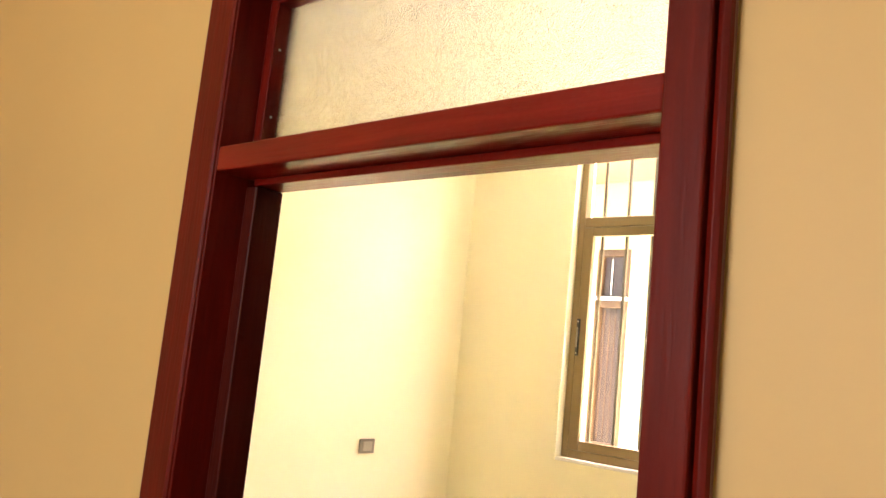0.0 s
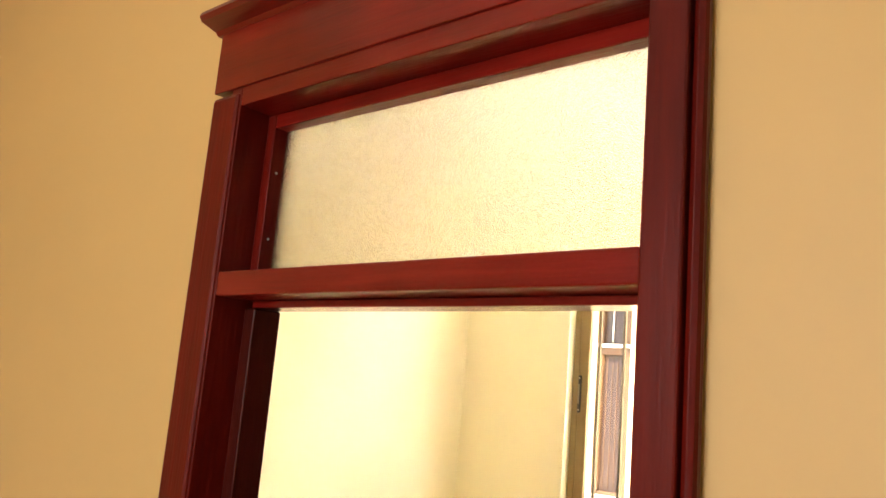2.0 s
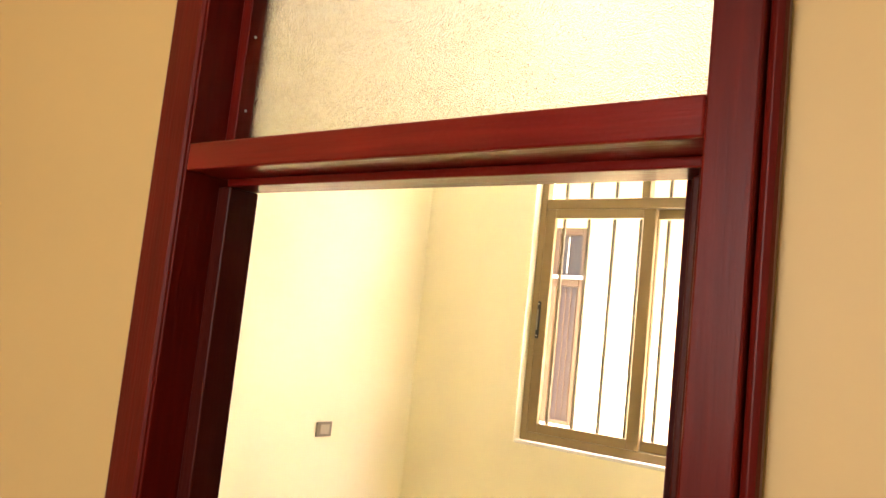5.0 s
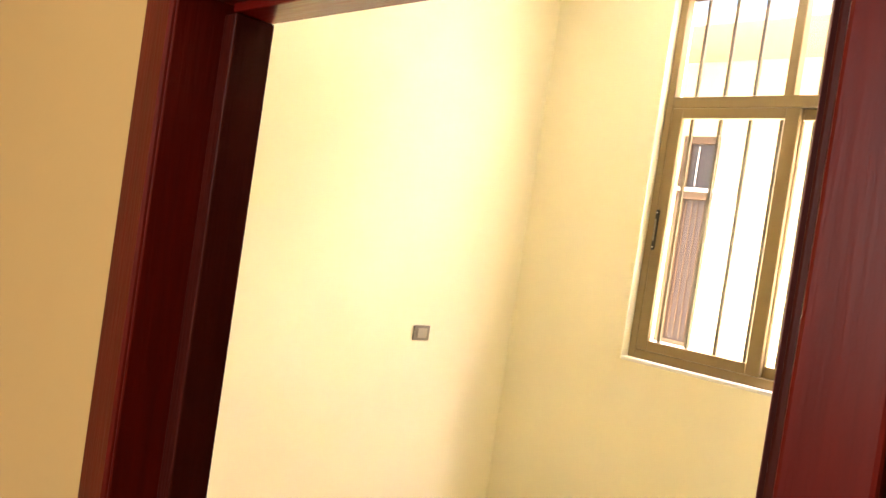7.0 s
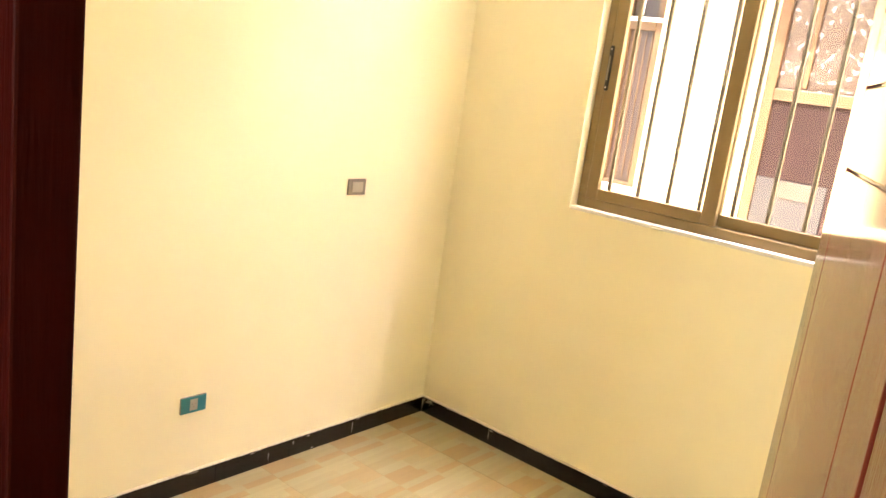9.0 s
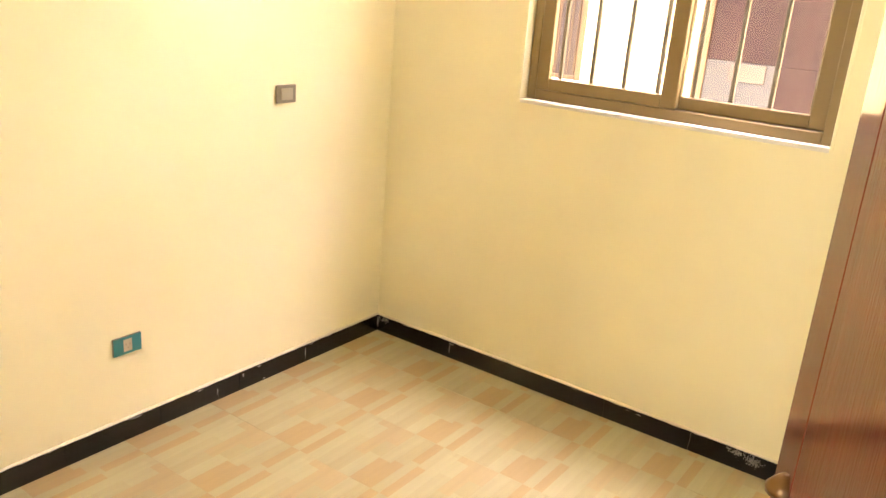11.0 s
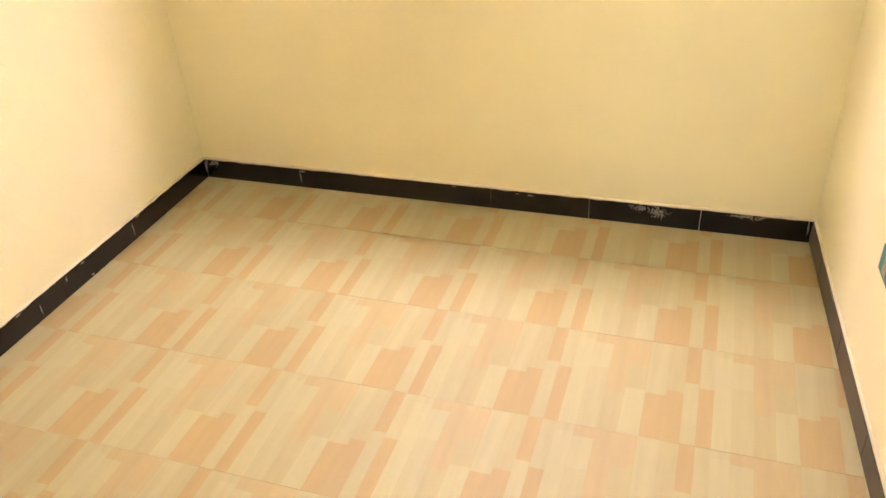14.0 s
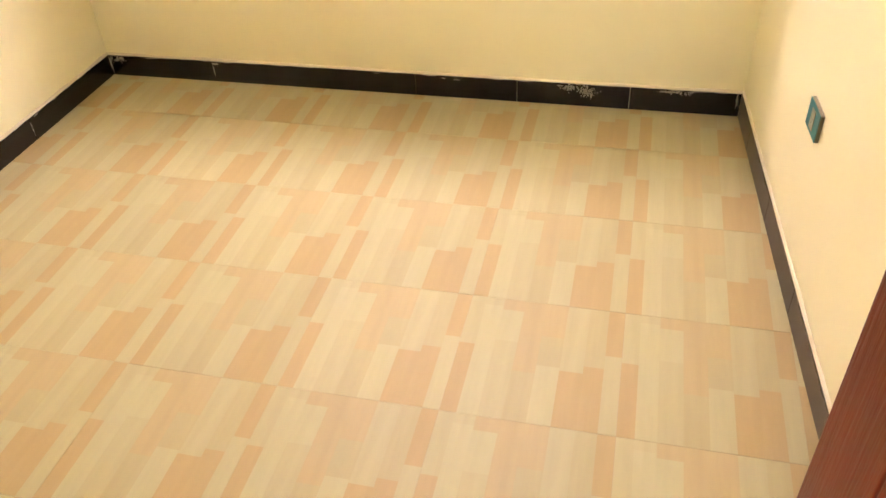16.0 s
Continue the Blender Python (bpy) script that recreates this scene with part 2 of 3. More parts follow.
for f in ((0, 1, 2, 3), (7, 6, 5, 4), (0, 4, 5, 1), (1, 5, 6, 2), (2, 6, 7, 3), (3, 7, 4, 0)):
    bm.faces.new([vs[i] for i in f])
bmesh.ops.recalc_face_normals(bm, faces=bm.faces)
thing("wall_east", bm, WALL_IN, "cream painted wall with a socket in teal film", kind="structure")
DWM = (DW_IN + DW_OUT) / 2
slabs("wall_south", [(-0.2, DWM, 0, DX0, DW_IN, CZ), (DX1, DWM, 0, 2.9, DW_IN, CZ), (DX0, DWM, DZ1, DX1, DW_IN, CZ)],
      WALL_IN, "cream painted bedroom side of the doorway wall")
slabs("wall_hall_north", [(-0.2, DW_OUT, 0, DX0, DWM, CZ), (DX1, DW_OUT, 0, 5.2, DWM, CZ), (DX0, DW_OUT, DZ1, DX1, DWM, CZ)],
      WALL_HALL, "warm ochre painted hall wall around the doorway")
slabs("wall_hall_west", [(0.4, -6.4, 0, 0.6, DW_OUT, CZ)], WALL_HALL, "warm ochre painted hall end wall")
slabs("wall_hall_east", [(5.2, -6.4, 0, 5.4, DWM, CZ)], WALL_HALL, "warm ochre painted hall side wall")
# unseen wall; its opening is made up to hold the hall fill lamp
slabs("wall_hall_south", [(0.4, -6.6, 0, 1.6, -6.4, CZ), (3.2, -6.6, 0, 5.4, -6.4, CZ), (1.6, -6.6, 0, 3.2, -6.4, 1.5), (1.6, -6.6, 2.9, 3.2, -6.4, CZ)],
      WALL_HALL, "warm ochre painted hall wall, unseen, with an added window opening")
slabs("ceiling", [(-0.2, DWM, CZ, 2.9, 0.2, CZ + 0.15)], CEIL, "white painted bedroom ceiling")
slabs("ceiling_hall", [(0.4, -6.6, CZ, 5.4, DWM, CZ + 0.15)], CEIL, "white painted hall ceiling")
slabs("floor", [(-0.2, -6.6, -0.15, 5.4, 0.2, -0.0014)], GROUT, "tiled floor bed with thin joints")

# ---- outside ----
slabs("ground", [(-400, 0.2, -0.25, 400, 600, -0.15), (-400, -600, -0.25, 400, 0.2, -0.16)], EXT_GROUND, "bare cement yard ground")
OX = [(-0.45, -0.13, 1.16, 2.84), (0.68, 1.62, -0.15, 2.80)]
slabs("facade", [(-6, 2.3, -0.15, -0.45, 2.5, 3.42), (-0.13, 2.3, -0.15, 0.68, 2.5, 3.42), (1.62, 2.3, -0.15, 8, 2.5, 3.42),
                 (-0.45, 2.3, -0.15, -0.13, 2.5, 1.16), (-0.45, 2.3, 2.84, -0.13, 2.5, 3.42), (0.68, 2.3, 2.80, 1.62, 2.5, 3.42),
                 (-6, 5.0, -0.15, 8, 5.2, 3.42)],
      EXT, "sunlit pale yellow wall of the building across the yard")
slabs("roof_eave", [(-6, 1.40, 3.4205, 8, 5.3, 3.50)], EAVE, "flat roof slab of the building opposite, coloured dark for its shaded underside")


def window_outside():
    root = empty("outside_window", (-0.290, 2.36, 1.16), "light brown wooden window with dark patterned panes across the yard", "window")
    x0, x1, z0, z1 = -0.160, 0.160, 0.0, 1.68
    for n, b in (("frame_side", (x0, -0.05, z0, x0 + 0.055, 0.02, z1)), ("frame_side", (x1 - 0.055, -0.05, z0, x1, 0.02, z1)),
                 ("frame_rail", (x0 + 0.055, -0.05, z0, x1 - 0.055, 0.02, 0.06)), ("frame_rail", (x0 + 0.055, -0.05, z1 - 0.06, x1 - 0.055, 0.02, z1)),
                 ("frame_rail", (x0 + 0.055, -0.055, 1.18, x1 - 0.055, 0.02, 1.24))):
        part(n, box_bm(*b, bevel=0.006), OAK, root)
    part("pane", box_bm(x0 + 0.05, -0.01, 0.05, x1 - 0.05, -0.004, 1.19), PANE_DARK, root)
    part("pane", box_bm(x0 + 0.05, -0.01, 1.23, x1 - 0.05, -0.004, z1 - 0.05), PANE_DARK, root)
    # thin strips modelled in place of blurred upright reflections on the pane
    for i in range(4):
        xs = x0 + 0.085 + i * 0.050
        part("reflection_strip", box_bm(xs - 0.004, -0.018, 0.07, xs + 0.004, -0.011, 1.17, 0.001, 1), OAK, root)
    part("blind_cord", tube_bm([(-0.03, -0.02, 1.29), (-0.03, -0.02, z1 - 0.08)], 0.006, 8), PLASTER, root)
    # ledges are white in colour to stand for the sun they catch
    for z in (0.0, 1.24):
        part("ledge", box_bm(x0 + 0.004, -0.085, z + 0.001, x1 - 0.004, -0.051, z + 0.030, 0.004), WHITEP, root, "ledge coloured white for the sun on it")
    part("backing", box_bm(x0, 0.10, z0, x1, 0.12, z1), EXRED, root, "dark curtain board behind the panes")


window_outside()


def door_outside():
    root = empty("outside_door", (1.15, 2.36, -0.15), "light wood framed door with patterned glass above a dark red panel", "door")
    w, h = 0.47, 2.95
    part("frame_side", box_bm(-w, -0.05, 0, -w + 0.07, 0.03, h, 0.006), OAK, root)
    part("frame_side", box_bm(w - 0.07, -0.05, 0, w, 0.03, h, 0.006), OAK, root)
    part("frame_rail", box_bm(-w + 0.07, -0.05, h - 0.07, w - 0.07, 0.03, h, 0.006), OAK, root)
    part("frame_rail", box_bm(-w + 0.07, -0.055, 2.108, w - 0.07, 0.03, 2.188, 0.006), OAK, root)
    for x in (-0.22, 0.17):
        part("glazing_bar", box_bm(x - 0.015, -0.04, 2.20, x + 0.015, 0.0, h - 0.07, 0.004), OAK, root)
    part("pane", box_bm(-w + 0.06, -0.012, 2.19, w - 0.06, -0.006, h - 0.06), PATT, root)
    part("panel", box_bm(-w + 0.07, -0.03, 1.597, w - 0.07, 0.0, 2.106, 0.004), EXRED, root, "dark red varnished panel")
    part("panel", box_bm(0.062, -0.03, 0, w - 0.07, 0.0, 1.595, 0.004), EXRED, root, "dark red varnished panel")
    part("kick_panel", box_bm(-w + 0.07, -0.034, 0, 0.06, 0.0, 1.596, 0.004), EXGREY, root, "dull grey lower panel")
    part("ornament", box_bm(-0.245, -0.042, 1.475, -0.015, -0.034, 1.590, 0.006, 3), ORN, root, "small carved ornament")
    part("backing", box_bm(-w, 0.12, 2.1, w, 0.14, h), EXRED, root, "dark board behind the glass")


door_outside()


# ---- bedroom window ----
def bedroom_window():
    root = empty("window_1", (WX0, 0.05, WZ0), "olive brown aluminium sliding window with a fixed top light", "window", kind="structure")
    W, H = WX1 - WX0, WZ1 - WZ0
    T = 1.245                        # underside of the middle rail
    def b(name, x0, z0, x1, z1, y0=0.0, y1=0.06, m=ALU, label="", bev=0.003):
        return part(name, box_bm(x0, y0, z0, x1, y1, z1, bev, 1), m, root, label)
    b("frame_side", 0.004, 0, 0.045, H)
    b("frame_side", W - 0.045, 0, W - 0.004, H)
    b("frame_rail", 0.045, 0.0, W - 0.045, 0.045)
    b("frame_rail", 0.045, H - 0.045, W - 0.045, H - 0.004)
    b("frame_rail", 0.045, T, W - 0.045, T + 0.055)
    b("mullion", 0.585, T + 0.055, 0.63, H - 0.045)
    # left sash (nearer), right sash (further)
    s0, s1 = 0.047, 0.672
    sash = empty("sash", (0, 0, 0))
    sash.parent = root
    for n, x0, z0, x1, z1 in (("stile", s0, 0.047, s0 + 0.058, T - 0.002), ("stile", s1 - 0.064, 0.047, s1, T - 0.002),
                              ("rail", s0 + 0.058, 0.047, s1 - 0.064, 0.097), ("rail", s0 + 0.058, T - 0.052, s1 - 0.064, T - 0.002)):
        part(n, box_bm(x0, -0.004, z0, x1, 0.026, z1, 0.003, 1), ALU, sash)
    part("pane", box_bm(s0 + 0.054, 0.010, 0.094, s1 - 0.060, 0.014, T - 0.049), GLASS, sash).visible_shadow = False
    lt = part("latch", box_bm(s0 + 0.001, -0.014, 0.54, s0 + 0.021, -0.004, 0.74, 0.006, 3), BLACKP, sash, "black oblong sash latch")
    part("latch_slot", box_bm(s0 + 0.007, -0.020, 0.585, s0 + 0.015, -0.0145, 0.695, 0.003, 1), GREYP, sash)
    for z in (0.555, 0.725):
        part("screw", tube_bm([(s0 + 0.011, -0.014, z), (s0 + 0.011, -0.0165, z)], 0.004, 10), SCREW, sash)
    sash2 = empty("sash", (0, 0, 0))
    sash2.parent = root
    s0, s1 = 0.612, W - 0.047
    for n, x0, z0, x1, z1 in (("stile", s0, 0.047, s0 + 0.064, T - 0.002), ("stile", s1 - 0.058, 0.047, s1, T - 0.002),
                              ("rail", s0 + 0.064, 0.047, s1 - 0.058, 0.097), ("rail", s0 + 0.064, T - 0.052, s1 - 0.058, T - 0.002)):
        part(n, box_bm(x0, 0.030, z0, x1, 0.058, z1, 0.003, 1), ALU, sash2)
    part("pane", box_bm(s0 + 0.060, 0.042, 0.094, s1 - 0.054, 0.046, T - 0.049), GLASS, sash2).visible_shadow = False
    for x0, x1 in ((0.045, 0.585), (0.63, W - 0.045)):
        part("pane", box_bm(x0 - 0.003, 0.026, T + 0.052, x1 + 0.003, 0.030, H - 0.042), GLASS, root).visible_shadow = False
    for i in range(8):
        x = 0.110 + i * 0.1485
        if x < W - 0.03:
            part("security_bar", box_bm(x - 0.008, 0.088, 0.0, x + 0.008, 0.104, H, 0.001, 1), STEEL, root, "square steel security bar")
    for z in (0.03, H - 0.05):
        part("security_rail", box_bm(0.0, 0.104, z, W, 0.110, z + 0.03), STEEL, root)


bedroom_window()
# lining of the window opening: painted sides, bare plaster sill edge
for n, (b, m) in enumerate((((WX0 - 0.022, -0.004, WZ0 - 0.014, WX0 + 0.003, 0.049, WZ1), WALL_IN), ((WX1 - 0.003, -0.004, WZ0 - 0.014, WX1 + 0.010, 0.049, WZ1), WALL_IN),
                            ((WX0 + 0.003, -0.003, WZ0 - 0.015, WX1 - 0.003, 0.049, WZ0 + 0.003), PLASTER))):
    thing("trim_window", box_bm(*b, bevel=0.003), m, ("painted plaster edge beside the window", "rough white plaster edge under the window")[n == 2], kind="structure")


# ---- doorway ----
def door_frame():
    root = empty("door_frame", (0, 0, 0), "glossy dark red varnished door frame with a glazed light above", "door frame", kind="structure")
    F, G, B = -3.043, -2.984, -2.931          # front of the jambs; front of the stop; back of the stop
    JX0, JX1 = 1.975, 2.723                   # faces of the jambs
    def p(name, x0, y0, z0, x1, y1, z1, bev=0.004, m=RED, label=""):
        return part(name, box_bm(x0, y0, z0, x1, y1, z1, bev, 2), m, root, label)
    # posts and head
    p("jamb", JX0 - 0.030, F, 0, JX0, DW_IN + 0.004, 2.394, 0.002)
    p("jamb", JX1, F, 0, JX1 + 0.035, DW_IN + 0.004, 2.394, 0.002)
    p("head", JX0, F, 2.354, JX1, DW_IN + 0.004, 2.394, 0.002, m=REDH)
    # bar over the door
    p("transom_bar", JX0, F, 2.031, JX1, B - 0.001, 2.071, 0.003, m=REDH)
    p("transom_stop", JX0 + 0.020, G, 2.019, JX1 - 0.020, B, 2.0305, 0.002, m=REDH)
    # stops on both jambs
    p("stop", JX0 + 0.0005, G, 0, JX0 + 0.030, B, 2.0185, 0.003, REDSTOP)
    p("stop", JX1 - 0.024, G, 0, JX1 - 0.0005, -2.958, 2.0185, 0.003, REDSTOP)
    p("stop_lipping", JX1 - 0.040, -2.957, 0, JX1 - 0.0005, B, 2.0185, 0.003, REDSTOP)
    # glazing beads of the top light
    p("glazing_bead", JX0 + 0.0005, G, 2.0715, JX0 + 0.023, -2.957, 2.3535, 0.002)
    p("glazing_bead", JX1 - 0.009, G, 2.0715, JX1 - 0.0005, -2.957, 2.3535, 0.002)
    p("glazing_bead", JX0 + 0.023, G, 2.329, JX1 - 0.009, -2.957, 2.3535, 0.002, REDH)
    # thin room-side beads behind the glass
    p("glazing_bead", JX0 + 0.0005, -2.9495, 2.0715, JX0 + 0.013, -2.935, 2.3535, 0.002)
    p("glazing_bead", JX0 + 0.014, -2.9495, 2.340, JX1 - 0.014, -2.935, 2.3535, 0.002, REDH)
    part("pane", box_bm(JX0 + 0.004, -2.956, 2.073, JX1 - 0.004, -2.951, 2.350), FROST, root, "pebbled frosted glass").visible_shadow = False
    # casings with a moulded edge
    p("casing", 1.893, F - 0.005, 0, JX0 - 0.002, DW_OUT - 0.001, 2.3785, 0.008)
    p("casing", JX1 + 0.001, F - 0.005, 0, 2.770, DW_OUT - 0.001, 2.3785, 0.003)
    p("casing_edge", 2.7705, F + 0.001, 0, 2.786, DW_OUT - 0.001, 2.3785, 0.007)
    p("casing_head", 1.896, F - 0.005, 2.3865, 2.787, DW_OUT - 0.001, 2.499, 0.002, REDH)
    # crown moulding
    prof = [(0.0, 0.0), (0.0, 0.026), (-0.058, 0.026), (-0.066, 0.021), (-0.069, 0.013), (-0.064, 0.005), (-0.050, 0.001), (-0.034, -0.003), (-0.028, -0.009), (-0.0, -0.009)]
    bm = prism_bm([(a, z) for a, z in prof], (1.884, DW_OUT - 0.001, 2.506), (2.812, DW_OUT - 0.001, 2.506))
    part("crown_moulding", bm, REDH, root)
    for x, y, z in ((JX0 + 0.023, -2.971, 2.137), (JX0 + 0.023, -2.971, 2.252)):
        part("nail", tube_bm([(x - 0.004, y, z), (x + 0.001, y, z)], 0.0022, 8), SCREW, root)


door_frame()


def door_leaf():
    """Built along its own x from the hinge; y is its thickness, with y = T towards the hall when shut; then turned open."""
    root = empty("door_1", (2.6926, -2.8815, 0.008), "open glossy dark red varnished panel door with a brass lever", "door", kind="structure")
    L, T, H = 0.880, 0.040, 2.020
    def p(name, x0, z0, x1, z1, bev=0.0015, m=LEAFRED, y0=0.0, y1=T):
        return part(name, box_bm(x0, y0, z0, x1, y1, z1, bev, 2), m, root)
    g = 0.0012                      # half a joint
    u1, u2, u3, u4 = L - 0.092, L - 0.460, L - 0.575, 0.100
    p("core", 0.01, 0.01, L - 0.01, H - 0.01, 0.0, y0=0.008, y1=T - 0.008)
    p("stile", u1 + g, 0, L, H)
    p("stile", 0.0015, 0, u4 - g, H)
    # thin strip added to carry the hinge edge's shade
    p("edge_shade_strip", -0.001, 0, 0.0012, H, 0.0004, REDEDGE, 0.0008, T - 0.0008)
    p("panel", u3 + 0.004, 0, u2 - g, H)
    p("panel", u4 + 0.004, 0.002, u3 - 0.004, 1.79 - 0.003, 0.003, y1=T - 0.001)
    p("rail", u4 + g, 1.79 + 0.003, u3 - 0.004, H, m=LEAFREDH)
    cuts = (0.0, 0.92, 1.79, 1.89, 1.98, H)
    for z0, z1 in zip(cuts, cuts[1:]):
        p("panel", u2 + g, z0 + g, u1 - g, z1 - g, 0.0025, LEAFRED if z1 - z0 > 0.2 else LEAFREDH)
    hx, hz = L - 0.072, 1.132

    def fluted(points, radii, flutes=11, sides=44, depth=0.09):
        bm = tube_bm(points, radii, sides)
        bm.verts.ensure_lookup_table()
        for k, p in enumerate(points):
            c = Vector(p)
            for q in range(sides):
                v = bm.verts[k * sides + q]
                v.co = c + (v.co - c) * (1.0 + depth * math.cos(flutes * 2 * math.pi * q / sides))
        return bm

    for s, y in ((1, T), (-1, 0.0)):
        hd = empty("handle", (0, 0, 0), "antique brass lever handle with a fluted bent grip")
        hd.parent = root
        y0, y1 = sorted((y, y + s * 0.004))
        part("backplate", box_bm(hx - 0.021, y0, hz - 0.13, hx + 0.021, y1, hz + 0.085, 0.0015, 2), BRASS, hd)
        y0, y1 = sorted((y + s * 0.004, y + s * 0.009))
        part("raised_plate", box_bm(hx - 0.015, y0, hz - 0.12, hx + 0.015, y1, hz + 0.078, 0.003, 3), BRASS, hd)
        part("finial", tube_bm([(hx, y + s * 0.004, hz + z) for z in (0.080, 0.088, 0.096, 0.106)], [0.019, 0.020, 0.014, 0.004], 14), BRASS, hd)
        part("neck", tube_bm([(hx, y + s * d, hz) for d in (0.008, 0.013, 0.019, 0.024, 0.029, 0.034, 0.040, 0.046, 0.052)],
                             [0.017, 0.016, 0.0105, 0.0135, 0.0135, 0.0095, 0.0115, 0.0115, 0.0095], 18), BRASS, hd)
        pts = [(hx, y + s * 0.050, hz)]
        rad = [0.0086]
        for k in range(9):
            q = radians(k * 11.25)
            pts.append((hx - 0.020 + 0.020 * math.cos(q), y + s * (0.062 + 0.020 * math.sin(q)), hz - 0.002 * k / 8))
            rad.append(0.0088)
        for k in range(1, 9):
            u = k / 8
            pts.append((hx - 0.020 - 0.088 * u, y + s * (0.082 - 0.036 * u), hz - 0.002 - 0.008 * u * u))
            rad.append(0.0088 + 0.0014 * math.sin(3.1 * u) - 0.002 * u)
        part("lever", fluted(pts, rad), BRASS, hd)
        part("keyhole_rim", tube_bm([(hx, y + s * 0.008, hz - 0.055), (hx, y + s * 0.012, hz - 0.055)], 0.009), BRASS, hd)
    kr = empty("key", (0, 0, 0), "pair of steel keys on a ring hanging from the lock")
    kr.parent = root
    kz = hz - 0.055
    part("shank", tube_bm([(hx, T + 0.010, kz), (hx, T + 0.022, kz)], 0.003, 10), SCREW, kr)
    part("bow", box_bm(hx - 0.0012, T + 0.020, kz - 0.010, hx + 0.0012, T + 0.038, kz + 0.010, 0.001, 1), SCREW, kr)
    part("ring", tube_bm([(hx + 0.009 * math.sin(q), T + 0.034, kz - 0.009 + 0.009 * math.cos(q)) for q in [2 * math.pi * k / 18 for k in range(19)]], 0.0008, 8), SCREW, kr)
    part("spare_key", box_bm(hx - 0.009, T + 0.030, kz - 0.050, hx - 0.0068, T + 0.038, kz - 0.014, 0.001, 1), SCREW, kr)
    part("spare_key", box_bm(hx + 0.002, T + 0.031, kz - 0.046, hx + 0.0042, T + 0.039, kz - 0.014, 0.001, 1), SCREW, kr)
    for z in (0.2, 1.0, 1.78):
        part("hinge", tube_bm([(-0.007, -0.004, z), (-0.007, -0.004, z + 0.1)], 0.006), BRASS, root, "brass butt hinge")
    ang = math.atan2(0.825, -0.308)
    root.rotation_euler = (0, 0, ang)
    return root


door_leaf()


# ---- fittings ----
def switch(loc, size, rot, name, label, face, inner, two=False, sides=None):
    root = empty(name, loc, label, name.replace("_", " "))
    w, h = size
    part("plate", box_bm(-w / 2, -0.010, -h / 2, w / 2, 0, h / 2, 0.004, 2), sides or face, root)
    if two:
        part("film", box_bm(-w / 2 + 0.001, -0.0115, -h / 2 + 0.001, w / 2 - 0.001, -0.0102, h / 2 - 0.001, 0.0005, 1), face, root, "teal protective film")
        part("module", box_bm(-w * 0.15, -0.0135, -h * 0.34, w * 0.15, -0.0117, h * 0.34, 0.0008, 1), inner, root, "pale socket module")
        for x, z in ((-0.008, 0.004), (0.008, 0.004), (0.0, -0.009)):
            part("pin_hole", tube_bm([(x, -0.0130, z), (x, -0.0140, z)], 0.0026, 10), GREYP, root)
    else:
        part("rocker", box_bm(-w * 0.30, -0.015, -h * 0.32, w * 0.30, -0.0102, h * 0.32, 0.003, 2), inner, root, "pale rocker")
    root.rotation_euler = (0, 0, radians(rot))
    return root


switch((0.0, -0.690, 1.284), (0.108, 0.075), 90, "light_switch", "taupe plastic light switch with one pale rocker on the cream wall", GREYP, GREYL)
switch((0.0, -1.474, 0.399), (0.118, 0.072), 90, "wall_socket", "white wall socket still under teal protective film, on the plain wall", TEAL, GREYL, True, GREYP)
ey = -0.82
ex = E0 + (E1 - E0) * ey / DW_IN
switch((ex, ey, 0.452), (0.105, 0.075), -90 - math.degrees(math.atan2(E1 - E0, -DW_IN)) * -1, "wall_socket",
       "grey wall socket with a teal film rim, behind the door", TEAL, GREYL, True, GREYP)


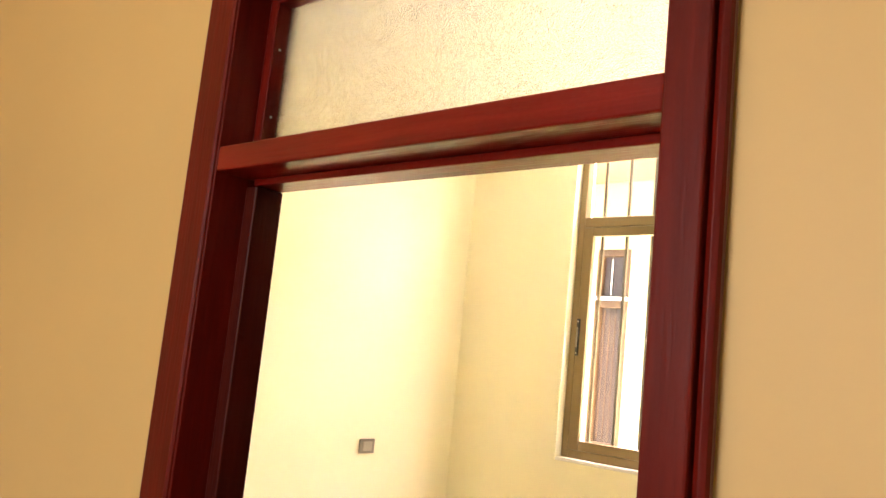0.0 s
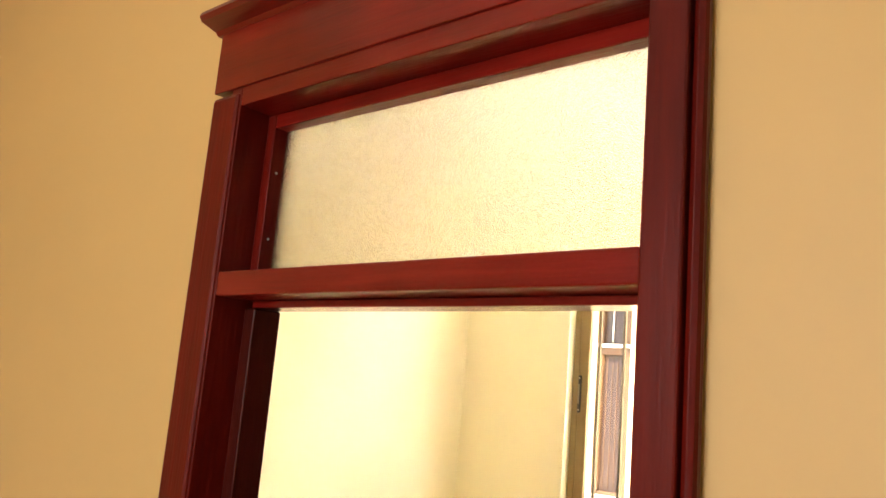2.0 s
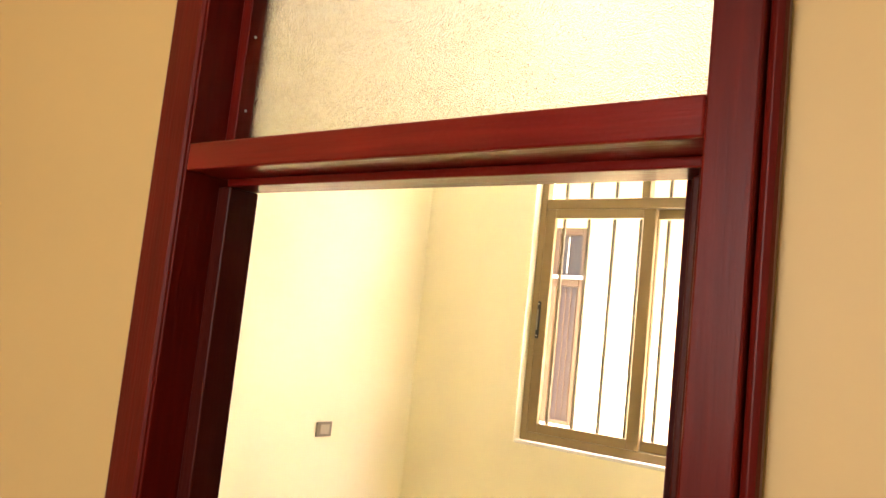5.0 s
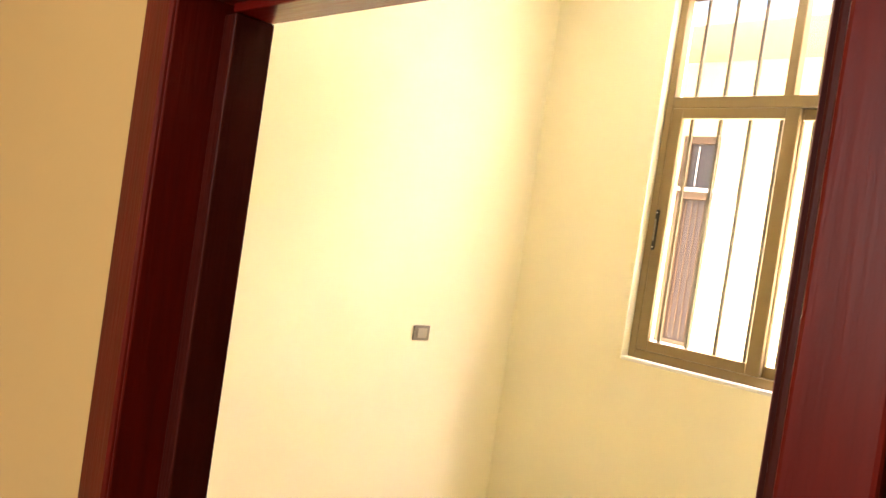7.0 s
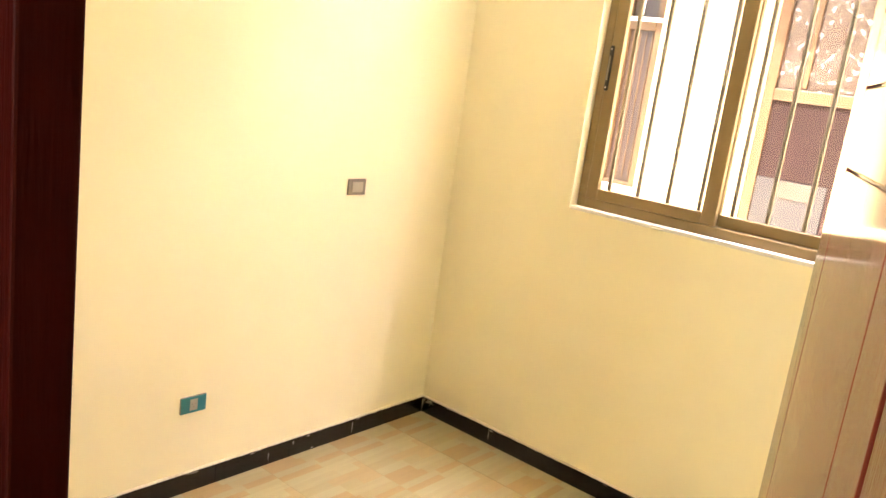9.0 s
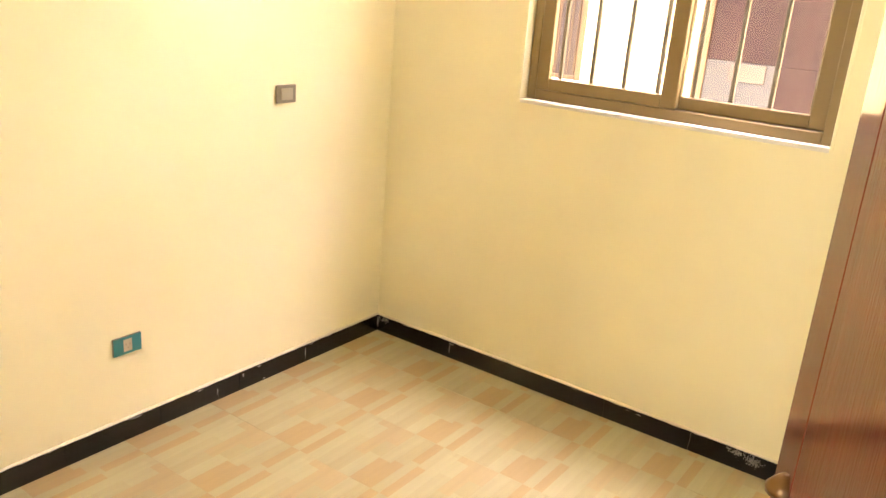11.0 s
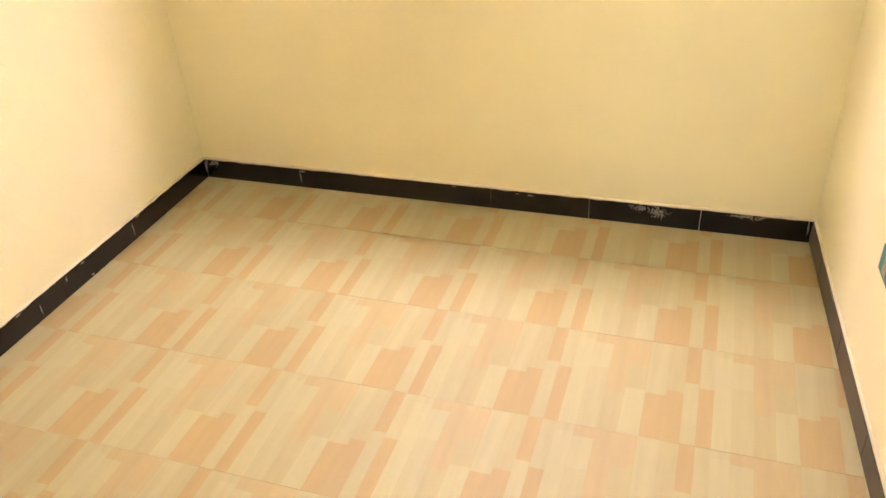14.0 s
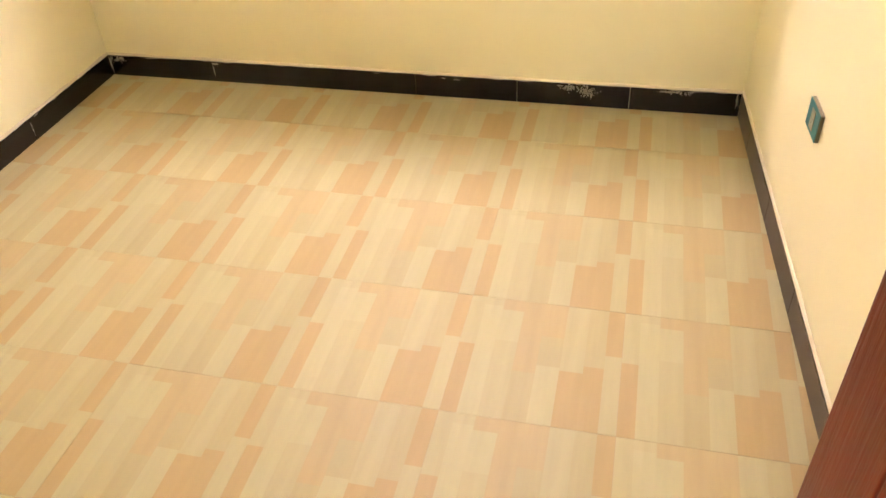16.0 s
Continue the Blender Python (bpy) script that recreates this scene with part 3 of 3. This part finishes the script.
# ---- skirting ----
def skirt_run(name, p0, p1, joints, parent_label, glaze=BLACK, rough_top=False):
    """Black tiles along p0 to p1 (feet on the floor, room to the left of the way)."""
    p0, p1 = Vector((*p0, 0)), Vector((*p1, 0))
    way = (p1 - p0).normalized()
    root = empty(name, p0, parent_label, kind="structure")
    root.rotation_euler = (0, 0, math.atan2(way.y, way.x))
    cuts = [0.0] + joints + [(p1 - p0).length]
    for a0, a1 in zip(cuts, cuts[1:]):
        part("tile", box_bm(a0 + 0.0007, 0.0, 0.0, a1 - 0.0007, 0.008, 0.089, 0.0012, 1), glaze, root)
    bm = bmesh.new()
    n = int((p1 - p0).length / 0.02)
    top = [0.0935 + 0.0035 * noise.noise(Vector((i * 0.21, p0.x * 3, p0.y * 5))) for i in range(n + 1)]
    step = (p1 - p0).length / n
    rows = []
    for i in range(n + 1):
        x = i * step
        rows.append([bm.verts.new((x, 0, 0.087)), bm.verts.new((x, 0.0072, 0.0885)), bm.verts.new((x, 0.0045, top[i])), bm.verts.new((x, 0, top[i] + 0.003))])
    for r0, r1 in zip(rows, rows[1:]):
        for k in range(3):
            bm.faces.new((r0[k], r1[k], r1[k + 1], r0[k + 1]))
    bmesh.ops.recalc_face_normals(bm, faces=bm.faces)
    part("grout_line", bm, CAULK, root, "uneven pale grout along the skirting")
    # daubs of paint and grout hanging over the top edge
    bm = bmesh.new()
    n = int((p1 - p0).length / 0.006)
    step = (p1 - p0).length / n
    deep = 0.010 if rough_top else 0.0045
    prev = None
    for i in range(n + 1):
        x = i * step
        k = noise.noise(Vector((x * 22.0, p0.x * 3 + 7, p0.y * 5))) + 0.5 * noise.noise(Vector((x * 90.0, p0.x, 3.0)))
        low = 0.0892 - deep * max(0.06, 0.30 + k)
        row = [bm.verts.new((x, 0.0088, 0.0900)), bm.verts.new((x, 0.0088, low)), bm.verts.new((x, 0.0078, low - 0.0002))]
        if prev:
            for q in range(2):
                bm.faces.new((prev[q], prev[q + 1], row[q + 1], row[q]))
        prev = row
    bmesh.ops.recalc_face_normals(bm, faces=bm.faces)
    part("ragged_edge", bm, BLACK if rough_top else SMEAR, root, "dark ragged grout along the top" if rough_top else "thin ragged daubs of dried plaster")
    return root


def flecks(root, cx, cz, w, h, count, seed):
    """A rubbed patch: many small crumbs of dried plaster, joined."""
    rr = random.Random(seed)
    bm = bmesh.new()
    for _ in range(count):
        x, z = cx + rr.gauss(0, w), cz + rr.gauss(0, h)
        if not 0.004 < z < 0.086:
            continue
        r, lean = rr.uniform(0.0008, 0.0032), rr.uniform(0.6, 2.6)
        ring = [bm.verts.new((x + r * math.cos(q) * rr.uniform(0.5, 1.2), 0.0089, z + r * lean * math.sin(q) * rr.uniform(0.5, 1.2)))
                for q in [2 * math.pi * k / 6 for k in range(6)]]
        bm.faces.new(ring)
    bmesh.ops.recalc_face_normals(bm, faces=bm.faces)
    part("plaster_crumbs", bm, SMEAR, root, "rubbed patch of pale plaster crumbs")


def smears(root, marks, seed):
    """Dried plaster smears on a skirting: marks of (along, up, half length, half height)."""
    rr = random.Random(seed)
    for cx, cz, a, b in marks:
        bm = bmesh.new()
        n = 17
        ring = []
        for k in range(n):
            q = 2 * math.pi * k / n
            r = rr.uniform(0.35, 1.2)
            ring.append(bm.verts.new((cx + a * r * math.cos(q), 0.0090, min(0.0885, max(0.002, cz + b * r * math.sin(q))))))
        mid = bm.verts.new((cx, 0.0094, min(0.086, cz)))
        for k in range(n):
            bm.faces.new((mid, ring[k], ring[(k + 1) % n]))
        bmesh.ops.recalc_face_normals(bm, faces=bm.faces)
        part("plaster_smear", bm, SMEAR, root)


run = skirt_run("baseboard", (E0 - 0.008, 0), (0.008, 0), [0.38, 0.79, 1.18, 1.79, 2.13], "black glazed tile skirting with scuffs, under the window")
marks = [(2.020, 0.050, 0.004, 0.030), (2.008, 0.078, 0.018, 0.004), (0.63, 0.078, 0.012, 0.003), (0.24, 0.080, 0.035, 0.003),
         (0.17, 0.083, 0.020, 0.003), (1.02, 0.076, 0.016, 0.003), (1.07, 0.078, 0.010, 0.002), (2.43, 0.078, 0.014, 0.006), (2.455, 0.066, 0.008, 0.004),
         (2.485, 0.045, 0.003, 0.040), (1.33, 0.082, 0.012, 0.002), (2.30, 0.084, 0.030, 0.002), (0.012, 0.06, 0.004, 0.028)]
smears(run, marks, 3)
flecks(run, 0.600, 0.070, 0.012, 0.007, 60, 11)
flecks(run, 0.530, 0.060, 0.018, 0.010, 130, 12)
flecks(run, 0.22, 0.078, 0.040, 0.004, 50, 13)
flecks(run, 2.45, 0.074, 0.022, 0.008, 80, 14)
run = skirt_run("baseboard", (0, 0), (0, DW_IN), [0.54, 0.94, 1.34, 1.74, 2.14, 2.54], "black glazed tile skirting with scuffs, along the plain wall")
smears(run, [(0.010, 0.05, 0.003, 0.035), (0.54, 0.05, 0.003, 0.03), (0.50, 0.082, 0.02, 0.003), (0.80, 0.010, 0.008, 0.006), (0.83, 0.080, 0.016, 0.003),
             (1.06, 0.04, 0.003, 0.02), (1.15, 0.082, 0.02, 0.003), (1.45, 0.082, 0.03, 0.003), (0.92, 0.07, 0.003, 0.012)], 5)
skirt_run("baseboard", (E1 - 0.006, DW_IN), (E0, 0), [0.30, 0.70, 1.10, 1.50, 1.90, 2.30, 2.7], "black glazed tile skirting behind the door, dusty", DUSTY, True)
skirt_run("baseboard", (0, DW_IN), (1.85, DW_IN), [0.4, 0.8, 1.2, 1.6], "black glazed tile skirting beside the doorway")


# ---- floor tiles, last ----
def tile_mesh():
    S = 0.4055
    SX = 0.4060                     # joints across are almost closed
    g = 0.0003
    us = [0, 0.10, 0.22, 0.36, 0.50, 0.64, 0.78, 0.90, 1.0]
    # strip: list of (top of the cell, material), from the near edge up
    cols = [[(0.56, 3), (1.0, 0)],
            [(0.93, 1), (1.0, 0)],
            [(0.62, 0), (0.90, 1), (1.0, 4)],
            [(0.38, 2), (1.0, 4)],
            [(0.45, 1), (0.70, 2), (1.0, 4)],
            [(0.43, 3), (1.0, 0)],
            [(0.49, 3), (1.0, 2)],
            [(0.60, 0), (1.0, 3)]]
    bm = bmesh.new()
    for i, col in enumerate(cols):
        v0 = 0.0
        for v1, mi in col:
            x0, x1 = us[i] * SX + (g if i == 0 else 0), us[i + 1] * SX
            y0, y1 = v0 * S + (g if v0 == 0 else 0), v1 * S - (g if v1 == 1.0 else 0)
            f = bm.faces.new([bm.verts.new(c) for c in ((x0, y0, 0), (x1, y0, 0), (x1, y1, 0), (x0, y1, 0))])
            f.material_index = mi
            v0 = v1
    a, b, c = g, S - g, SX
    for p, q in (((a, a), (c, a)), ((c, a), (c, b)), ((c, b), (a, b)), ((a, b), (a, a))):
        bm.faces.new([bm.verts.new(c) for c in ((q[0], q[1], 0), (p[0], p[1], 0), (p[0], p[1], -0.0014), (q[0], q[1], -0.0014))])
    return mesh_from("floor_tile", bm, *TILE_MATS)


floor = bpy.data.objects["floor"]
TM = tile_mesh()
rnd = random.Random(4)
PITCH = 0.4062
for i in range(-6, 9):
    for j in range(-16, 1):
        x, y = 2.165 + (i - 1) * PITCH, -0.690 + j * PITCH + PITCH
        if x + PITCH < -0.02 or x > 5.2 or y > 0.0 or y + PITCH < -6.4:
            continue
        if x > 2.6 and y > -2.9:
            continue
        if x < 0.2 and y < -3.2:
            continue
        o = new("tile", TM)
        o.parent = floor
        o.location = (x, y, rnd.uniform(-0.0003, 0.0))
